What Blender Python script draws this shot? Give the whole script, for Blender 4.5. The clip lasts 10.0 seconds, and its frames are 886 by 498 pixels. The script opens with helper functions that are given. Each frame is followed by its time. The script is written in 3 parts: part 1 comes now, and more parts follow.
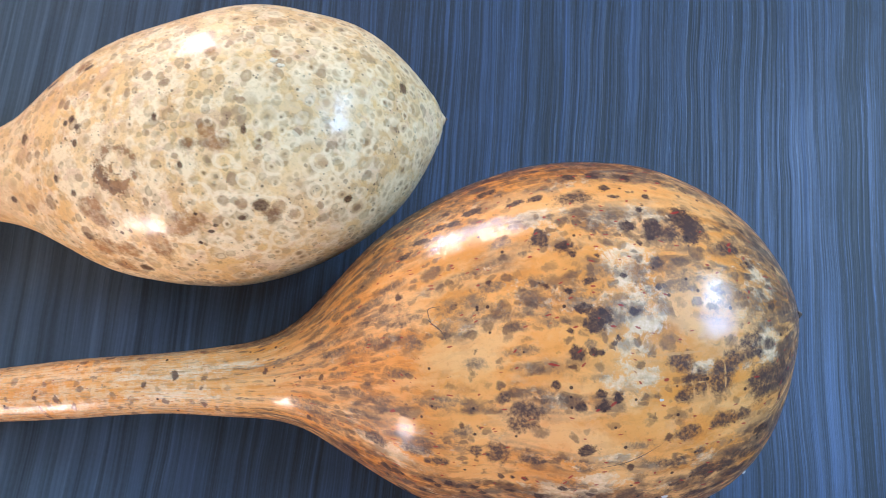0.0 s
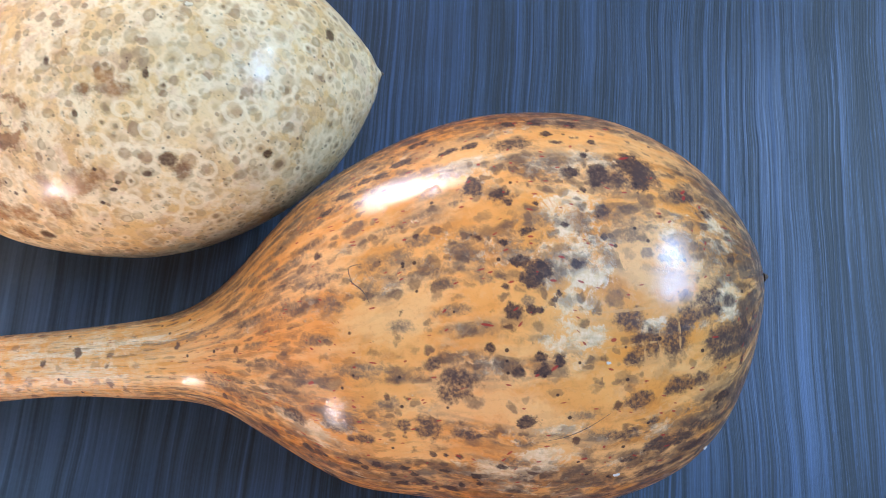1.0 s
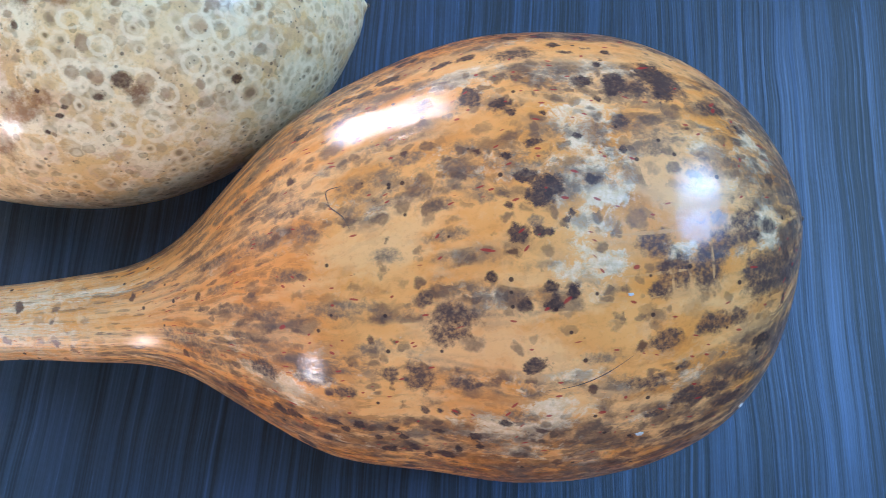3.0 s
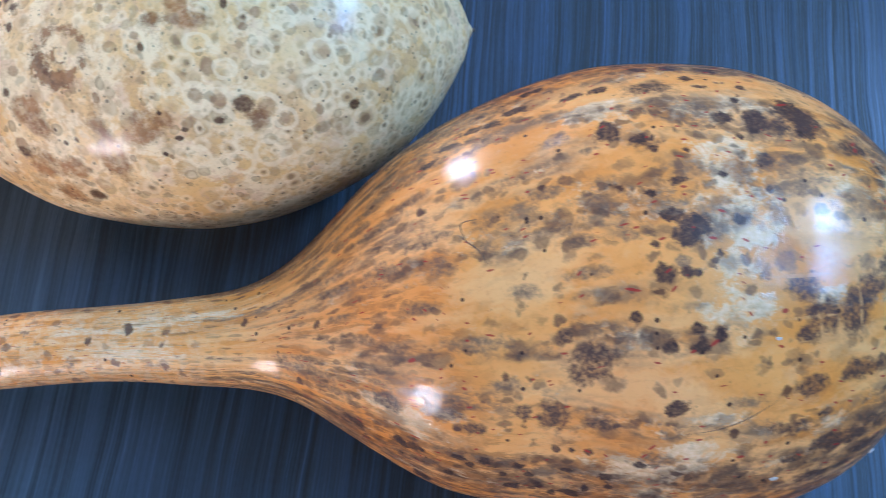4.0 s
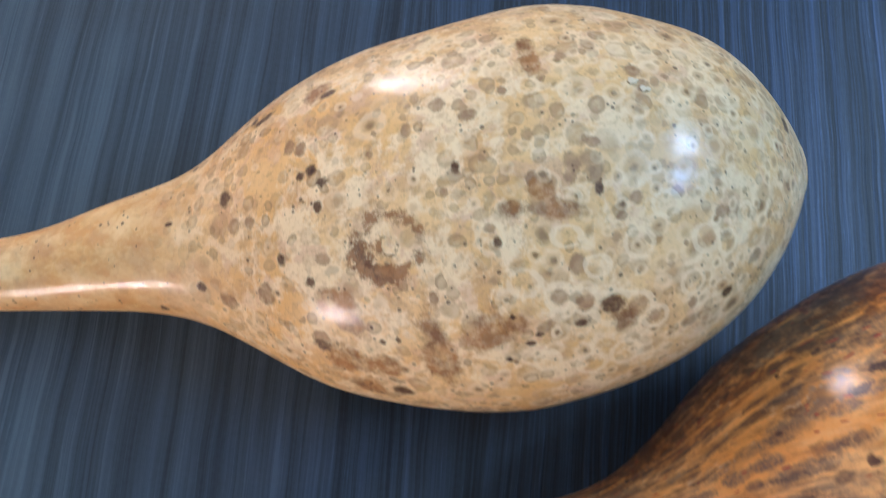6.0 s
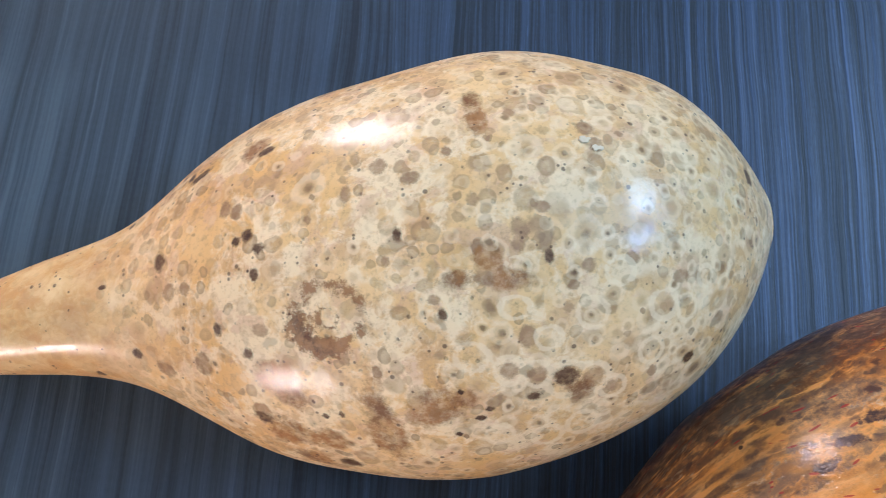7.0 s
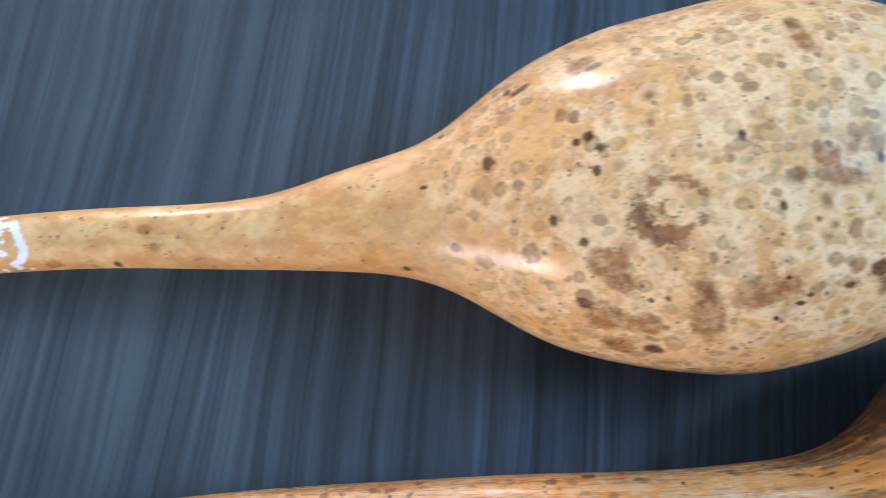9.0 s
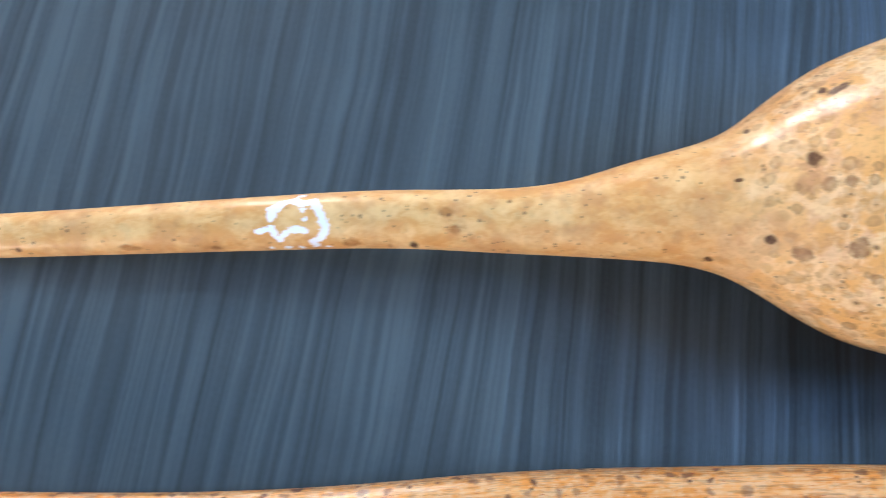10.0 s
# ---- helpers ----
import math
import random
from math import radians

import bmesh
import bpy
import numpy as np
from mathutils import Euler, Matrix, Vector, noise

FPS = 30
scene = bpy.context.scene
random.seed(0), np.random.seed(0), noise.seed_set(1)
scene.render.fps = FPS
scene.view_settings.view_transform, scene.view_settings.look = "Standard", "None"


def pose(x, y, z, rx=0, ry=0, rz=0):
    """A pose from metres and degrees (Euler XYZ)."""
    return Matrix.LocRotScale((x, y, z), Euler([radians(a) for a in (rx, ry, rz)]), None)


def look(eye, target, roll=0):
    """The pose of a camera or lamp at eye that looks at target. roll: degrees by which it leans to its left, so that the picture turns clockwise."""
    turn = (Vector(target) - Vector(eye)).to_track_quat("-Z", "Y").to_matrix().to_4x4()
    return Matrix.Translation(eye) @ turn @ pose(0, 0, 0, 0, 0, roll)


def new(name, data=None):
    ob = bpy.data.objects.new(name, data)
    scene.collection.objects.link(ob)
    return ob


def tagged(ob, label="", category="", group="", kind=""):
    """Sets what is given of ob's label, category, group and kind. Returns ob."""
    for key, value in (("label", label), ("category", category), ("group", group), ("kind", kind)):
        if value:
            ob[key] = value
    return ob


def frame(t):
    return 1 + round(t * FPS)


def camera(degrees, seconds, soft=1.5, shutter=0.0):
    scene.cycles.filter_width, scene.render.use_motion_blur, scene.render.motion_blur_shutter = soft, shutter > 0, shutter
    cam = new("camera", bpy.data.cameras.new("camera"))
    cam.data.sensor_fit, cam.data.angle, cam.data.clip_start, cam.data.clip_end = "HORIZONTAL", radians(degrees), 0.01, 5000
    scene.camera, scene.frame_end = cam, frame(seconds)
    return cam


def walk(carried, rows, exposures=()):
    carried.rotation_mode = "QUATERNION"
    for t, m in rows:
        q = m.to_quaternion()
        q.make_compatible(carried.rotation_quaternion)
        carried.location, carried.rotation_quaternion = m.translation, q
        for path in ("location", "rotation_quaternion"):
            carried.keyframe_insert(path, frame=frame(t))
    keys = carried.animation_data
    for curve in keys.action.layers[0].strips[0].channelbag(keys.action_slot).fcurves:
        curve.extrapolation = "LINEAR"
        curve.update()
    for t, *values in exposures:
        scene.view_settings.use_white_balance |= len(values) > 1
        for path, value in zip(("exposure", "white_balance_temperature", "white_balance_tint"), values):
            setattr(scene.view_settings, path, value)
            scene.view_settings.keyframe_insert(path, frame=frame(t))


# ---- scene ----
cam = camera(56.6, 10.0, soft=0.9, shutter=0.4)
PATH = [
    (0, (-0.006, -0.001, 0.5), (0.03, 0.441, -1.45), 9.6),
    (0.5, (0.008, -0.008, 0.481), (0.057, 0.453, -1.464), 10.7),
    (1, (0.021, -0.015, 0.459), (0.089, 0.465, -1.482), 12.3),
    (1.5, (0.031, -0.021, 0.435), (0.109, 0.473, -1.502), 12.8),
    (2, (0.038, -0.024, 0.414), (0.115, 0.493, -1.516), 12.2),
    (2.2, (0.038, -0.027, 0.409), (0.116, 0.497, -1.519), 12.2),
    (3.3, (0.017, -0.041, 0.407), (0.086, 0.519, -1.512), 11.4),
    (3.5, (0.01, -0.039, 0.407), (0.068, 0.525, -1.511), 10.7),
    (4, (-0.015, -0.033, 0.403), (0.032, 0.535, -1.514), 10.2),
    (4.5, (-0.052, -0.033, 0.4), (-0.016, 0.577, -1.504), 9.6),
    (5, (-0.084, -0.023, 0.4), (-0.049, 0.596, -1.501), 9.6),
    (5.5, (-0.125, -0.001, 0.387), (-0.07, 0.616, -1.514), 11.3),
    (6, (-0.141, 0.042, 0.367), (-0.124, 0.58, -1.559), 6.9),
    (6.2, (-0.143, 0.055, 0.363), (-0.13, 0.59, -1.564), 6.4),
    (7.3, (-0.127, 0.066, 0.359), (-0.057, 0.613, -1.564), 11.1),
    (7.5, (-0.129, 0.06, 0.362), (-0.049, 0.584, -1.566), 12.3),
    (8, (-0.138, 0.037, 0.372), (-0.059, 0.556, -1.558), 12.3),
    (8.5, (-0.181, 0.028, 0.376), (-0.122, 0.558, -1.551), 11.3),
    (9, (-0.233, 0.015, 0.374), (-0.192, 0.566, -1.548), 10.7),
    (9.5, (-0.286, 0.008, 0.373), (-0.271, 0.552, -1.551), 9.1),
    (10, (-0.347, -0.007, 0.374), (-0.331, 0.544, -1.549), 10.3),
]
walk(cam, [(t, look(eye, target, roll)) for t, eye, target, roll in PATH], [(0.0, 1.4, 7000, 29), (1.5, 1.35, 6900, 29), (3.5, 1.22, 5900, 22), (4.5, 1.2, 5900, 22), (6.0, 0.92, 6800, 27), (7.5, 1.1, 6800, 28), (9.0, 1.1, 6800, 26), (10.0, 1.32, 6900, 23)])

# ---- light ----
world = bpy.data.worlds.new("sky")
scene.world = world
world.use_nodes = True
sky = world.node_tree.nodes.new("ShaderNodeTexSky")
sky.sky_type, sky.sun_disc = "NISHITA", False
sky.sun_elevation, sky.sun_rotation = radians(40), radians(115)
world.node_tree.nodes["Background"].inputs[1].default_value = 0.1
world.node_tree.links.new(sky.outputs[0], world.node_tree.nodes["Background"].inputs[0])


def window_light(place, target, width, height, watts, colour):
    """Daylight through one window opening."""
    lamp = bpy.data.lights.new("window_daylight", "AREA")
    lamp.shape, lamp.size, lamp.size_y, lamp.energy, lamp.color = "RECTANGLE", width, height, watts, colour
    ob = new("window_daylight", lamp)
    ob.matrix_world = look(place, target)


# window openings: low and high along the wall, low and high z
WINDOW_EAST = (-0.10, 1.78, 2.12, 3.02)
WINDOW_NORTH = (-1.88, -1.43, 0.23, 1.07)
WINDOW_SOUTH = (-2.30, -1.65, -0.12, 0.42)
EAST, WEST, NORTH, SOUTH, FLOOR, CEILING = 2.2, -2.8, 2.6, -2.2, -0.75, 3.3
window_light((EAST + 0.09, 1.37, 2.57), (0, 1.37, 2.57), 0.74, 0.80, 66, (0.36, 0.68, 1.0))
window_light((EAST + 0.09, 0.31, 2.57), (0, 0.31, 2.57), 0.76, 0.86, 42, (0.20, 0.52, 1.0))
window_light((-1.655, NORTH + 0.09, 0.65), (-1.655, 0, 0.65), 0.42, 0.80, 52, (1.0, 0.96, 0.92))
window_light((-1.975, SOUTH - 0.09, 0.15), (-1.975, 0, 0.15), 0.62, 0.50, 36, (1.0, 0.95, 0.88))

# ---- materials ----


class Nodes:
    """Short hand for one node material."""

    def __init__(self, name):
        self.mat = bpy.data.materials.new(name)
        self.mat.use_nodes = True
        self.tree = self.mat.node_tree
        self.shader = self.tree.nodes["Principled BSDF"]

    def put(self, socket, value):
        if isinstance(value, bpy.types.NodeSocket):
            self.tree.links.new(value, socket)
        elif isinstance(value, tuple) and len(value) == 3 and socket.type == "RGBA":
            socket.default_value = (*value, 1)
        else:
            socket.default_value = value

    def set(self, **values):
        for key, value in values.items():
            self.put(self.shader.inputs[key.replace("_", " ")], value)

    def math(self, op, a, b=0.0, c=0.0):
        n = self.tree.nodes.new("ShaderNodeMath")
        n.operation = op
        for socket, value in zip(n.inputs, (a, b, c)):
            self.put(socket, value)
        return n.outputs[0]

    def vec(self, op, a, b):
        n = self.tree.nodes.new("ShaderNodeVectorMath")
        n.operation = op
        self.put(n.inputs[0], a)
        self.put(n.inputs[1], b)
        return n.outputs[0]

    def object_place(self):
        return self.tree.nodes.new("ShaderNodeTexCoord").outputs["Object"]

    def attribute(self, name, vector=False):
        n = self.tree.nodes.new("ShaderNodeAttribute")
        n.attribute_name = name
        return n.outputs["Vector" if vector else "Fac"]

    def noise(self, place, scale, detail=3.0, rough=0.55, distort=0.0):
        n = self.tree.nodes.new("ShaderNodeTexNoise")
        self.put(n.inputs["Vector"], place)
        for key, value in (("Scale", scale), ("Detail", detail), ("Roughness", rough), ("Distortion", distort)):
            n.inputs[key].default_value = value
        return n.outputs["Fac"]

    def warp(self, place, scale, amount):
        """The place, pushed about by noise."""
        n = self.tree.nodes.new("ShaderNodeTexNoise")
        self.put(n.inputs["Vector"], place)
        n.inputs["Scale"].default_value, n.inputs["Detail"].default_value = scale, 2.0
        off = self.vec("SUBTRACT", n.outputs["Color"], (0.5, 0.5, 0.5))
        return self.vec("ADD", place, self.vec("MULTIPLY", off, (amount, amount, amount)))

    def cells(self, place, scale, rand=1.0):
        """Distance to the nearest cell centre, and two random numbers of that cell."""
        n = self.tree.nodes.new("ShaderNodeTexVoronoi")
        self.put(n.inputs["Vector"], place)
        n.inputs["Scale"].default_value, n.inputs["Randomness"].default_value = scale, rand
        split = self.tree.nodes.new("ShaderNodeSeparateColor")
        self.put(split.inputs[0], n.outputs["Color"])
        return n.outputs["Distance"], split.outputs[0], split.outputs[1]

    def step(self, value, low, high, out_low=0.0, out_high=1.0):
        n = self.tree.nodes.new("ShaderNodeMapRange")
        n.interpolation_type = "SMOOTHSTEP"
        for i, v in enumerate((value, low, high, out_low, out_high)):
            self.put(n.inputs[i], v)
        return n.outputs[0]

    def mix(self, fac, a, b):
        n = self.tree.nodes.new("ShaderNodeMix")
        n.data_type = "RGBA"
        self.put(n.inputs[0], fac)
        self.put(n.inputs[6], a)
        self.put(n.inputs[7], b)
        return n.outputs[2]

    def bump(self, height, strength, distance):
        n = self.tree.nodes.new("ShaderNodeBump")
        self.put(n.inputs["Height"], height)
        n.inputs["Strength"].default_value, n.inputs["Distance"].default_value = strength, distance
        return n.outputs[0]

    def times(self, *values):
        out = values[0]
        for v in values[1:]:
            out = self.math("MULTIPLY", out, v)
        return out


def plain(name, colour, rough, grain):
    n = Nodes(name)
    p = n.object_place()
    f = n.noise(p, grain, 5)
    n.set(Base_Color=n.mix(f, tuple(c * 0.88 for c in colour), colour), Roughness=rough, Normal=n.bump(f, 0.2, 0.002))
    return n.mat


def dark_wood():
    """Blue-grey stained wood with long grain that runs along y."""
    n = Nodes("dark_stained_wood")
    p = n.object_place()
    wave = n.warp(n.vec("MULTIPLY", p, (1, 0.5, 1)), 7.0, 0.024)
    wave = n.warp(wave, 30.0, 0.0035)
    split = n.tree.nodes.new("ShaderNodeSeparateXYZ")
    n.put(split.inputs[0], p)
    bend = n.tree.nodes.new("ShaderNodeSeparateXYZ")
    n.put(bend.inputs[0], wave)
    wave_x = bend.outputs[0]
    fine_dim_side = n.step(split.outputs[0], -0.22, 0.12)
    broad = n.noise(n.vec("MULTIPLY", wave, (85, 1.6, 1)), 1.0, 3, 0.6)
    middle = n.noise(n.vec("MULTIPLY", wave, (260, 4.0, 1)), 1.0, 3, 0.6)
    fine = n.noise(n.vec("MULTIPLY", wave, (900, 14, 1)), 1.0, 4, 0.7)
    pores = n.noise(n.vec("MULTIPLY", wave, (1700, 130, 1)), 1.0, 3, 0.65)
    blot = n.noise(p, 9.0, 3)
    cloud = n.noise(p, 420.0, 3)
    coarse = n.step(broad, 0.40, 0.66)
    lines = n.step(middle, 0.36, 0.66)
    hair = n.step(fine, 0.34, 0.68)
    tone = n.times(coarse, n.math("MULTIPLY_ADD", fine_dim_side, -0.16, 0.30))
    tone = n.math("ADD", tone, n.times(lines, n.math("MULTIPLY_ADD", fine_dim_side, -0.06, 0.26)))
    tone = n.math("ADD", tone, n.times(hair, n.math("MULTIPLY_ADD", fine_dim_side, 0.30, 0.18)))
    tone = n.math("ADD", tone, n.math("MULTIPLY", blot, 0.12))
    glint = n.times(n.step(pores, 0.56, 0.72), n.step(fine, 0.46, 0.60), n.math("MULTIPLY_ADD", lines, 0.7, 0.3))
    tone = n.math("ADD", tone, n.times(glint, n.math("MULTIPLY_ADD", fine_dim_side, 0.65, 0.26)))
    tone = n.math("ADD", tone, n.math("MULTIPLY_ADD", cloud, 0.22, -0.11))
    # light falloff evened out in the colour: wood painted brighter towards low x
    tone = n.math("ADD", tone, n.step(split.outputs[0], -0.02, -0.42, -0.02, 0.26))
    # thin pale wavy lines, like the contours of the growth rings
    for across, level in ((36, 0.47), (36, 0.56), (70, 0.52)):
        rings = n.noise(n.vec("MULTIPLY", wave, (across, 1.3, 1)), 1.0, 2, 0.5)
        thin = n.step(n.math("ABSOLUTE", n.math("SUBTRACT", rings, level)), 0.030, 0.006)
        tone = n.math("ADD", tone, n.times(thin, n.step(blot, 0.38, 0.60, 0.06, 0.24)))
    # one paler board strip, and a greyer one beyond it
    strip = n.times(n.step(wave_x, 0.319, 0.327), n.step(wave_x, 0.361, 0.355))
    tone = n.math("ADD", tone, n.math("MULTIPLY", strip, 0.22))
    tone = n.math("ADD", tone, n.step(wave_x, 0.352, 0.366, 0.0, -0.10))
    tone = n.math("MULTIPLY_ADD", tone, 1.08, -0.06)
    # right side painted darker to offset the window light that falls there
    tone = n.math("MULTIPLY_ADD", fine_dim_side, -0.19, tone)
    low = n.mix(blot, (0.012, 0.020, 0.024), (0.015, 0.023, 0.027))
    # bluer right side paints the window's blue light into the wood
    high = n.mix(blot, n.mix(fine_dim_side, (0.068, 0.098, 0.110), (0.036, 0.076, 0.148)), n.mix(fine_dim_side, (0.080, 0.109, 0.117), (0.044, 0.084, 0.145)))
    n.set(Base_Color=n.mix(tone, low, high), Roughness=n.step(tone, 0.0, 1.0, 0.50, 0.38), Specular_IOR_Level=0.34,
          Normal=n.bump(n.math("ADD", fine, lines), 0.4, 0.0004))
    return n.mat


def orange_skin():
    """Varnished orange gourd skin: blotched bands along the meridians, dark blots, cream scabs and red flecks."""
    n = Nodes("varnished_orange_gourd_skin")
    p = n.object_place()
    along = n.attribute("along", True)
    neck = n.attribute("neck")
    off_neck = n.math("SUBTRACT", 1.0, neck)
    side = n.times(n.attribute("flank"), n.math("MULTIPLY_ADD", neck, -0.30, 1.0))
    wp = n.warp(n.warp(p, 70.0, 0.007), 330.0, 0.0036)
    wa = n.warp(n.warp(along, 45.0, 0.008), 330.0, 0.0036)
    grit = n.noise(p, 600.0, 4, 0.7)
    mottle = n.noise(p, 210.0, 5, 0.7)
    soft = n.noise(p, 28.0, 3)
    edge = n.math("MULTIPLY_ADD", mottle, 2.4, -1.2)
    ragged = n.math("SUBTRACT", n.noise(p, 520.0, 5, 0.75), 0.5)
    # orange ground
    ground = n.mix(n.step(soft, 0.35, 0.68), (0.74, 0.255, 0.040), (0.84, 0.360, 0.095))
    stretch = n.noise(n.vec("MULTIPLY", wa, (20, 140, 140)), 1.0, 5, 0.65)
    ground = n.mix(n.step(stretch, 0.50, 0.70, 0.0, 0.50), ground, (0.46, 0.135, 0.026))
    peach = n.noise(n.vec("MULTIPLY", wa, (16, 60, 60)), 1.3, 4, 0.6)
    ground = n.mix(n.step(peach, 0.42, 0.62, 0.0, 0.65), ground, (0.85, 0.45, 0.175))
    ground = n.mix(n.step(grit, 0.52, 0.74, 0.0, 0.28), ground, (0.42, 0.13, 0.035))
    # red-brown streaks on the flanks
    lean = n.noise(n.vec("MULTIPLY", n.warp(along, 45.0, 0.008), (48, 150, 150)), 1.0, 5, 0.7)
    lean = n.times(n.step(n.math("MULTIPLY_ADD", side, 0.13, lean), 0.52, 0.60), n.math("MULTIPLY_ADD", side, 0.90, 0.10))
    ground = n.mix(n.times(lean, n.math("MULTIPLY_ADD", neck, -0.35, 1.0), n.step(mottle, 0.35, 0.55, 0.5, 1.0)), ground, (0.13, 0.038, 0.012))
    # bands that run from the neck to the blossom end
    band = n.noise(n.vec("MULTIPLY", n.warp(along, 30.0, 0.012), (6, 68, 68)), 1.0, 3, 0.55)
    band = n.math("ADD", band, n.math("MULTIPLY", side, 0.15))
    inside = n.step(band, 0.47, 0.60)
    # cream scabs, with one highlight painted among them
    torn = n.math("MULTIPLY_ADD", n.noise(n.vec("MULTIPLY", wa, (60, 130, 130)), 1.0, 5, 0.7), 5.0, -2.6)
    cream = n.step(n.math("ADD", n.attribute("cream"), n.math("ADD", torn, n.math("MULTIPLY", edge, 0.7))), -0.35, 0.25)
    strew = n.step(n.noise(n.vec("MULTIPLY", wa, (45, 90, 90)), 1.0, 6, 0.75), 0.54, 0.61)
    cream = n.math("MAXIMUM", cream, n.times(strew, n.math("MULTIPLY_ADD", inside, 0.65, 0.15), n.step(mottle, 0.42, 0.55)))
    neck_scab = n.step(n.noise(wp, 130.0, 5, 0.7), 0.40, 0.50)
    cream = n.math("MAXIMUM", cream, n.times(neck_scab, neck, n.step(mottle, 0.38, 0.54), 0.62))
    cream = n.times(cream, n.step(n.noise(n.vec("MULTIPLY", wa, (90, 150, 150)), 1.0, 5, 0.75), 0.38, 0.54, 0.15, 1.0))
    skin = n.mix(n.math("MULTIPLY", cream, 0.88), ground, n.mix(n.step(grit, 0.3, 0.7), (0.70, 0.45, 0.23), (0.87, 0.63, 0.39)))
    # smoky haze inside the bands
    smoke = n.times(inside, off_neck, n.step(n.noise(n.vec("MULTIPLY", wa, (50, 110, 110)), 1.0, 5, 0.7), 0.42, 0.56), n.step(mottle, 0.36, 0.56, 0.35, 1.0))
    grey = n.step(n.math("ADD", n.attribute("grey"), edge), -0.25, 0.45)
    smoke = n.math("MAXIMUM", smoke, n.times(grey, n.step(grit, 0.32, 0.62, 0.35, 1.0)))
    skin = n.mix(n.math("MULTIPLY", smoke, 0.80), skin, n.mix(soft, (0.105, 0.055, 0.034), (0.150, 0.112, 0.080)))
    # clusters of dark dots, long on the flanks
    dash_place = n.vec("MULTIPLY", wa, (0.60, 1.0, 1.0))
    for scale, start, shade in ((120.0, 0.56, (0.052, 0.021, 0.015)), (185.0, 0.47, (0.066, 0.026, 0.015)), (300.0, 0.44, (0.065, 0.027, 0.017))):
        d, a, b = n.cells(n.vec("ADD", dash_place, (scale * 0.01, 0.1, 0.3)), scale)
        d = n.math("MULTIPLY_ADD", ragged, 0.30, n.math("MULTIPLY_ADD", edge, 0.13, d))
        chance = n.math("MULTIPLY_ADD", inside, 0.34, n.math("MULTIPLY_ADD", side, 0.50, a))
        dots = n.times(n.step(d, 0.50, 0.26), n.step(chance, start + 0.31, start + 0.40), n.step(grit, 0.25, 0.60, 0.70, 1.0), n.math("MULTIPLY_ADD", neck, -0.5, 1.0))
        skin = n.mix(n.times(dots, n.math("MULTIPLY_ADD", b, 0.45, 0.35)), skin, n.mix(a, shade, (0.105, 0.056, 0.036)))
    # dark blots and patches
    blot = n.step(n.math("ADD", n.attribute("blot"), n.math("ADD", ragged, n.math("MULTIPLY", edge, 0.9))), -0.10, 0.36)
    skin = n.mix(n.times(blot, n.step(grit, 0.2, 0.65, 0.62, 1.0)), skin, n.mix(soft, (0.030, 0.014, 0.012), (0.070, 0.034, 0.028)))
    patch = n.step(n.math("ADD", n.attribute("patch"), n.math("ADD", ragged, n.math("MULTIPLY", edge, 1.2))), -0.55, 0.30)
    skin = n.mix(n.times(patch, n.step(grit, 0.30, 0.60, 0.40, 0.95)), skin, (0.070, 0.036, 0.028))
    d, a, b = n.cells(wp, 130.0)
    chance = n.math("ADD", n.math("MULTIPLY", neck, 0.04), n.math("MULTIPLY_ADD", side, 0.12, a))
    spot = n.times(n.step(n.math("MULTIPLY_ADD", ragged, 0.25, d), 0.30, 0.16), n.step(chance, 0.90, 0.94))
    skin = n.mix(n.math("MULTIPLY", spot, 0.85), skin, (0.070, 0.026, 0.018))
    d, a, b = n.cells(n.vec("ADD", n.vec("MULTIPLY", wp, (0.72, 1.0, 1.0)), (0.5, 0.2, 0.9)), 215.0)
    spot = n.times(n.step(n.math("MULTIPLY_ADD", ragged, 0.3, d), 0.46, 0.28), n.step(n.math("MULTIPLY_ADD", side, 0.25, a), 0.48, 0.58), neck)
    skin = n.mix(n.times(spot, n.math("MULTIPLY_ADD", b, 0.60, 0.25)), skin, n.mix(a, (0.16, 0.075, 0.055), (0.085, 0.034, 0.028)))
    # pale scratches that cross the dark patch
    scratch = n.step(n.math("ADD", n.attribute("scratch"), n.math("MULTIPLY", edge, 0.5)), 0.15, 0.45)
    skin = n.mix(n.times(scratch, n.step(mottle, 0.40, 0.55, 0.1, 0.8)), skin, (0.72, 0.32, 0.10))
    # red flecks and black pin pricks
    turn = n.warp(along, 16.0, 0.05)
    d, a, b = n.cells(n.vec("MULTIPLY", turn, (0.28, 1.0, 1.0)), 580.0)
    fleck = n.times(n.step(d, 0.27, 0.18), n.step(a, 0.83, 0.84))
    skin = n.mix(n.math("MULTIPLY", fleck, 0.85), skin, (0.36, 0.020, 0.014))
    d, a, b = n.cells(p, 230.0)
    prick = n.times(n.step(d, 0.22, 0.14), n.step(a, 0.90, 0.91))
    skin = n.mix(n.math("MULTIPLY", prick, 0.9), skin, (0.03, 0.012, 0.01))
    height = n.math("ADD", n.math("MULTIPLY", mottle, 0.5), n.math("MULTIPLY", smoke, -0.3))
    height = n.math("ADD", height, n.math("MULTIPLY", cream, 0.30))
    n.set(Base_Color=skin, Roughness=n.step(mottle, 0.3, 0.7, 0.36, 0.55), Specular_IOR_Level=0.15, Coat_Weight=n.step(mottle, 0.34, 0.60, 0.30, 0.56),
          Coat_Roughness=n.step(n.noise(p, 200.0, 4), 0.40, 0.66, 0.03, 0.20), Normal=n.bump(height, 0.35, 0.0008))
    n.set(Coat_Normal=n.bump(n.math("ADD", height, n.math("MULTIPLY", ragged, 0.24)), 0.26, 0.0008))
    return n.mat


